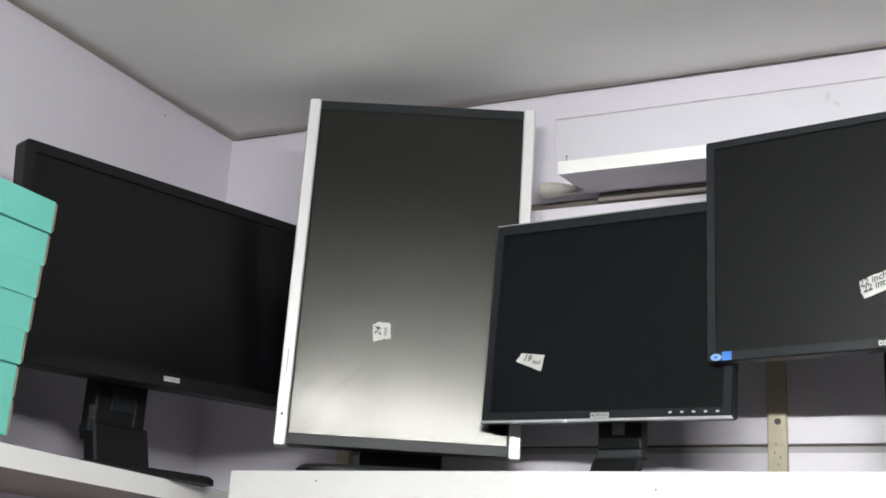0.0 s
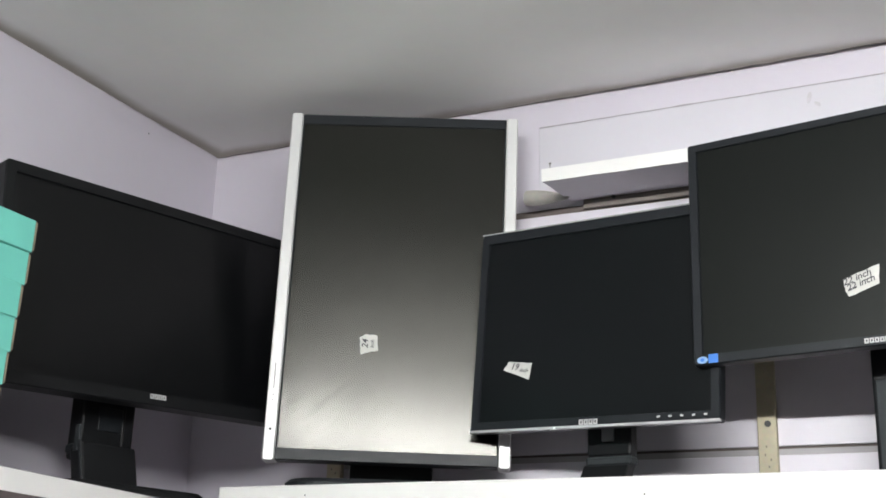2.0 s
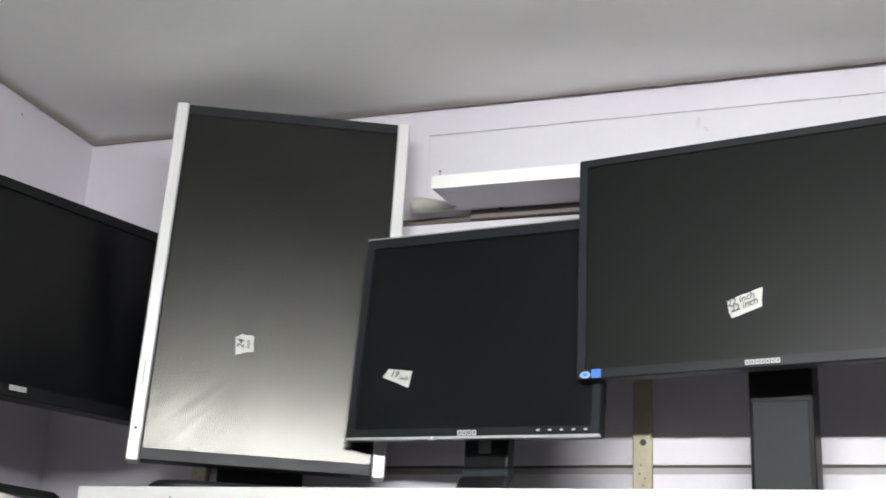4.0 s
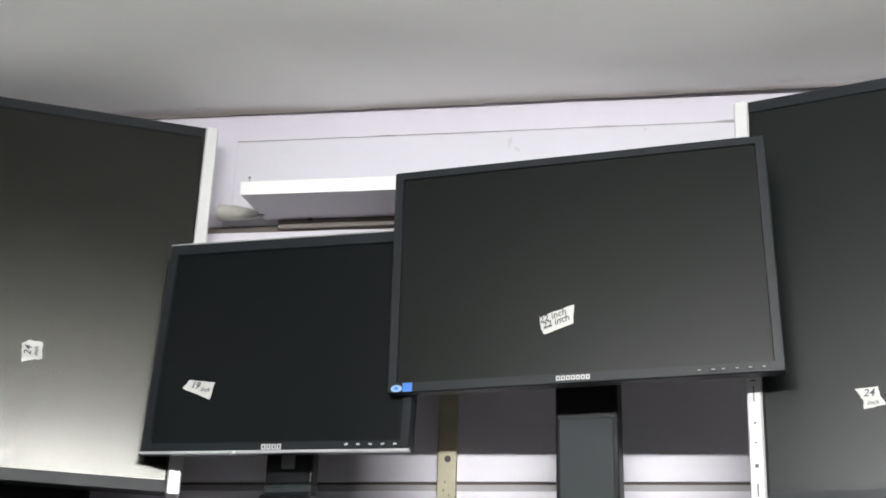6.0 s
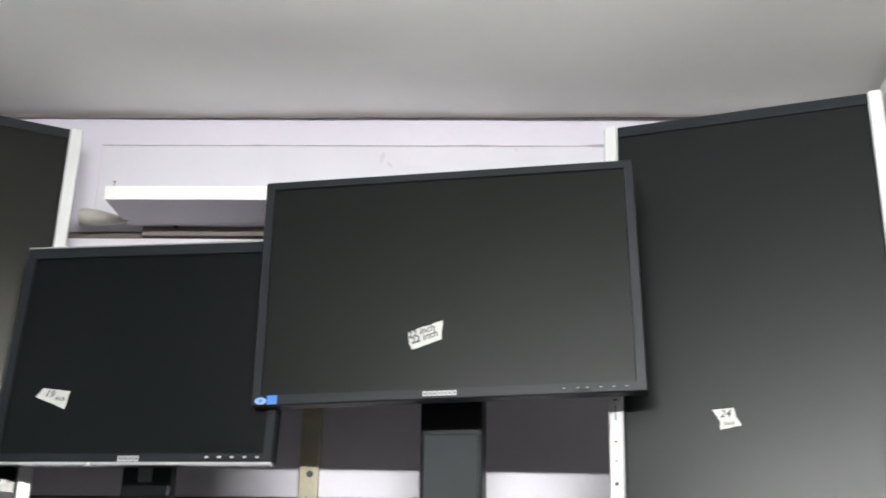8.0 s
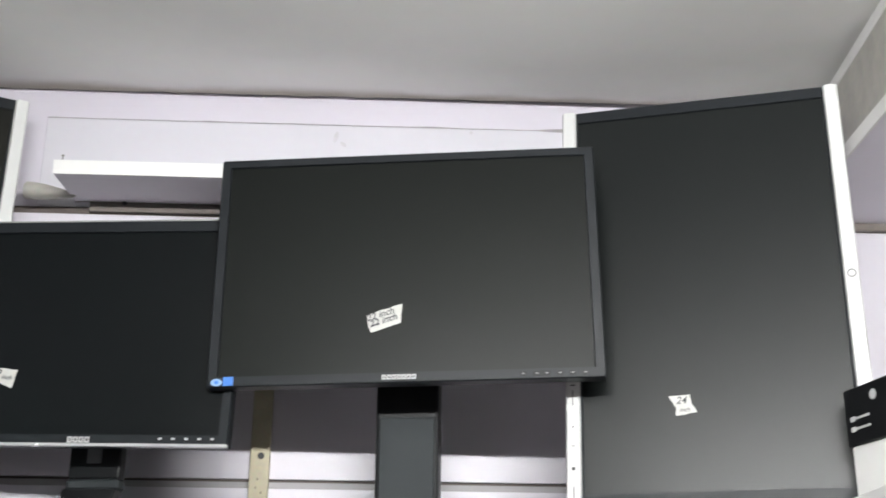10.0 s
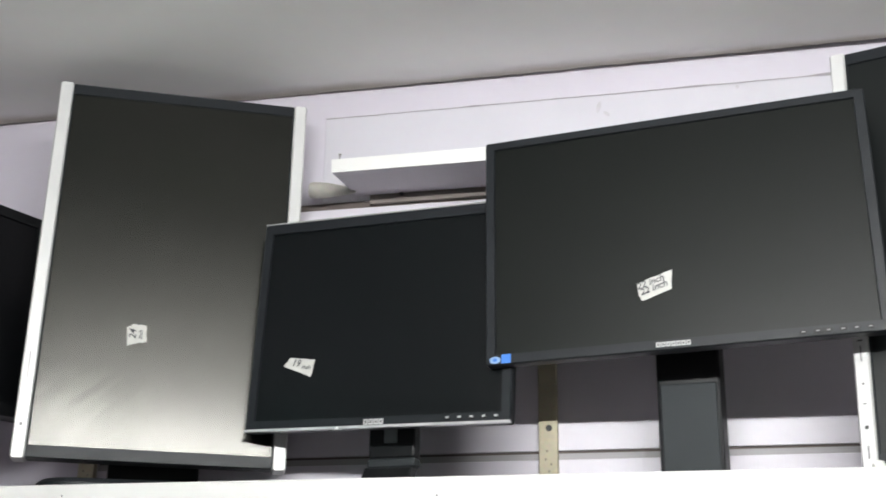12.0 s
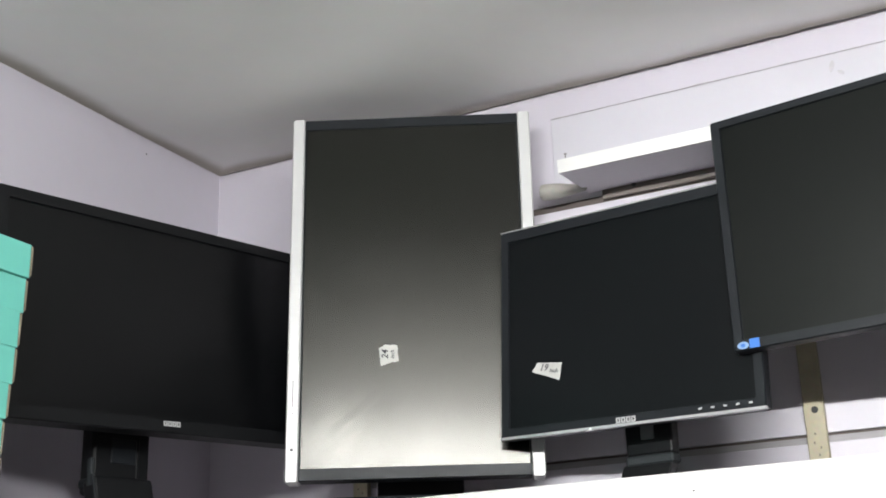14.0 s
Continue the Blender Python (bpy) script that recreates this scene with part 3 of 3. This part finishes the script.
eye = part("oval_sticker", slab(oval, -0.0004, 0.0003), PALEBLUE, mon, "pale blue oval sticker", hm @ pose(-0.2365, -0.0002, -0.1550))
part("oval_mark", slab([(x * 0.4, z * 0.5) for x, z in oval], -0.0006, 0.0), BLUE, eye)
for u, w in ((0.1523, 0.0045), (0.1754, 0.0115), (0.198, 0.0045), (0.2137, 0.0045), (0.2296, 0.003)):
    b = part("button", slab(rounded(2 * w, 0.0065, 0.003), -0.0006, 0.0006, 0.0002), BLACK, mon, m=hm @ pose(u, 0, -0.1540))
    for d in ((-0.006, 0.006) if w > 0.01 else (0.0,)):
        part("icon", box(-0.002, 0.002, -0.0009, -0.0005, -0.0007, 0.0007), DIMMARK, b, "dim printed icon", pose(d, 0, 0.0))
note(mon, [(-0.0462, -0.0692), (-0.0006, -0.0551), (-0.0020, -0.0806), (-0.0404, -0.0930), (-0.0445, -0.085)], hm @ pose(0, 0.0035, 0),
     [("22 inch", 0.0125, 0.0, 0.0075), ("22 inch", 0.0125, 0.0015, -0.0015), ("-", 0.0055, 0.012, 0.0), ("-", 0.0045, -0.010, -0.0035)], 17)
col = part("column", box(-0.0415, 0.0415, -0.022, 0.028, 0.012, 0.25, 0.004, 2), BLACK, mon)
part("column_cover", box(-0.0365, 0.0365, -0.0255, -0.0215, 0.006, 0.140, 0.0015), GREYP, mon, "grey cover plate on the column")
part("foot", slab(rounded(0.26, 0.19, 0.03, 5), 0.0, 0.010, 0.003), BLACK, mon, m=pose(0, 0.0, 0.010, -90, 0, 0))

# ---- small things ----
def teal_box(y1, x1, z0, h, turn):
    ob = thing("carton", None, None, "flat teal carton with a bare cardboard end, in a stack", "box", pose(x1, y1, z0, 0, 0, turn), "stack of teal cartons")
    part("sleeve", box(-0.2, 0, -0.30, 0, 0, h, 0.0006), TEAL, ob, "teal printed sleeve")
    flap = bmesh.new()
    lathe_loops(flap, [([(-0.198, 0.001), (-0.0005, 0.001), (-0.0005, h - 0.001), (-0.198, h - 0.001)], 0.0005), ([(-0.196, 0.006), (0.0005, 0.004), (0.001, h - 0.003), (-0.196, h - 0.004)], 0.0024)])
    part("end_flap", flap, CARD, ob, "brown cardboard end flap")
    return ob


DARKGREEN = material("dark_green_card", (0.02, 0.06, 0.045), 0.6)
thing("flat_carton", box(-0.19, 0, -0.31, 0, 0, 0.0135, 0.001), DARKGREEN, "flat dark green carton under the teal stack", "box", pose(0.253, -0.735, SIDE_Z + 0.0015, 0, 0, 1))
z = SIDE_Z + 0.0015 + 0.0135
for k, (dy, h) in enumerate(((-0.012, 0.0445), (-0.010, 0.044), (-0.006, 0.0425), (0.003, 0.0445), (0.005, 0.0445), (0.014, 0.0445), (0.018, 0.043))):
    teal_box(-0.708 + dy * 0.7, 0.2640 - 0.0015 * (k % 2), z, h - (0.0016 if k in (1, 5) else 0.0002), (0.6, -0.8, 0.3, -0.5, 0.9, -0.3, 0.5)[k])
    z += h

knob = bmesh.new()
bmesh.ops.create_icosphere(knob, subdivisions=2, radius=0.0085)
for v in knob.verts:
    v.co *= 1 + 0.18 * noise.noise(v.co * 160)
    v.co.z = max(v.co.z, -0.0055)
thing("paper_ball", knob, PAPER, "small crumpled white paper ball on the shelf", "paper", pose(1.468, -0.288, SHELF_Z + 0.0055))

# cartons at the end of the shelf
thing("carton", box(0, 0.17, 0, 0.068, 0, 0.0675, 0.002), WHITE, "flat white carton under a black one", "box", pose(1.770, -0.362, SHELF_Z, 0, 0, -75))
blk = thing("carton", None, None, "black carton with pale printed lines", "box", pose(1.767, -0.360, SHELF_Z + 0.0675, 0, 0, -76))
part("body", box(0, 0.175, 0, 0.07, 0, 0.0665, 0.0012), BLACK, blk)
for zz in (0.0275, 0.0155):
    part("print_block", box(0.010, 0.019, -0.0006, 0.0002, zz, zz + 0.0055), MARK, blk)
    part("print_line", box(0.020, 0.046, -0.0006, 0.0002, zz + 0.0015, zz + 0.0040), MARK, blk)
part("print_dot", cylinder(0.006, 0.006, 0.0008, 14, pose(0.056, 0.0002, 0.051, 90, 0, 0)), MARK, blk)

# specks and scuffs
for k, (x, z) in enumerate(((0.962, 1.880), (0.47, 1.888))):
    part("speck", slab([(0.0013 * math.cos(a), 0.0011 * math.sin(a)) for a in [k + 2 * math.pi * i / 8 for i in range(8)]], -0.0003, 0.0), DARKMARK, shelf, m=pose(x, SHELF_Y, z))
part("nail_hole", slab([(0.0016 * math.cos(a), 0.0016 * math.sin(a)) for a in [2 * math.pi * i / 8 for i in range(8)]], -0.0003, 0.0), DARKMARK, wall_left, m=pose(0.0, -0.207, 2.563, 0, 0, 90))
for x, w in ((1.02, 0.002),):
    part("paint_flake", slab([(w * math.cos(a) * (1 + 0.4 * math.sin(5 * a)), 0.0015 * math.sin(a)) for a in [2 * math.pi * i / 9 for i in range(9)]], -0.0008, 0.0), WHITE, wall_back, "small white paint flake", pose(x, -0.001, 2.592))
SCUFF = material("grey_scuff", (0.6, 0.575, 0.61), 0.6, vary=0.15, scale=60)
for x, z, w, h, turn in ((1.138, 2.524, 0.007, 0.02, 14), (1.352, 2.538, 0.006, 0.006, 0), (1.15, 2.511, 0.012, 0.006, 40)):
    pts = [(w / 2 * math.cos(a) * (1 + 0.3 * noise.noise(Vector((x * 50, i, 1)))), h / 2 * math.sin(a) * (1 + 0.3 * noise.noise(Vector((x * 50, i, 4))))) for i, a in enumerate([2 * math.pi * i / 14 for i in range(14)])]
    part("scuff", slab(pts, -0.0003, 0.0), SCUFF, wall_back, "faint grey scuff", pose(x, -0.0026, z, 0, turn, 0))

# ---- tube light hung from the ceiling ----
lamp = thing("tube_light", None, None, "white fluorescent tube light hung below the ceiling", "lamp", pose(TUBE_X, TUBE_Y, TUBE_Z))
part("batten", box(-TUBE_LEN / 2 - 0.02, TUBE_LEN / 2 + 0.02, -0.02, 0.02, 0.022, 0.055, 0.004), WHITE, lamp)
for s in (-1, 1):
    part("end_holder", box(s * (TUBE_LEN / 2 + 0.01) - 0.01, s * (TUBE_LEN / 2 + 0.01) + 0.01, -0.018, 0.018, -0.02, 0.03, 0.003), WHITE, lamp)
    part("rod", cylinder(0.004, 0.004, ROOM_Z - TUBE_Z - 0.04, 10, pose(s * 0.4, 0, 0.054)), STEEL, lamp)
glow = bpy.data.materials.new("tube_glow")
glow.use_nodes = True
e = glow.node_tree.nodes.new("ShaderNodeEmission")
e.inputs["Color"].default_value, e.inputs["Strength"].default_value = (0.985, 1.0, 0.992, 1), TUBE_GLOW
glow.node_tree.links.new(e.outputs[0], glow.node_tree.nodes["Material Output"].inputs["Surface"])
part("tube", cylinder(0.014, 0.014, TUBE_LEN, 12, pose(-TUBE_LEN / 2, 0, 0, 0, 90, 0)), glow, lamp, "glowing fluorescent tube")
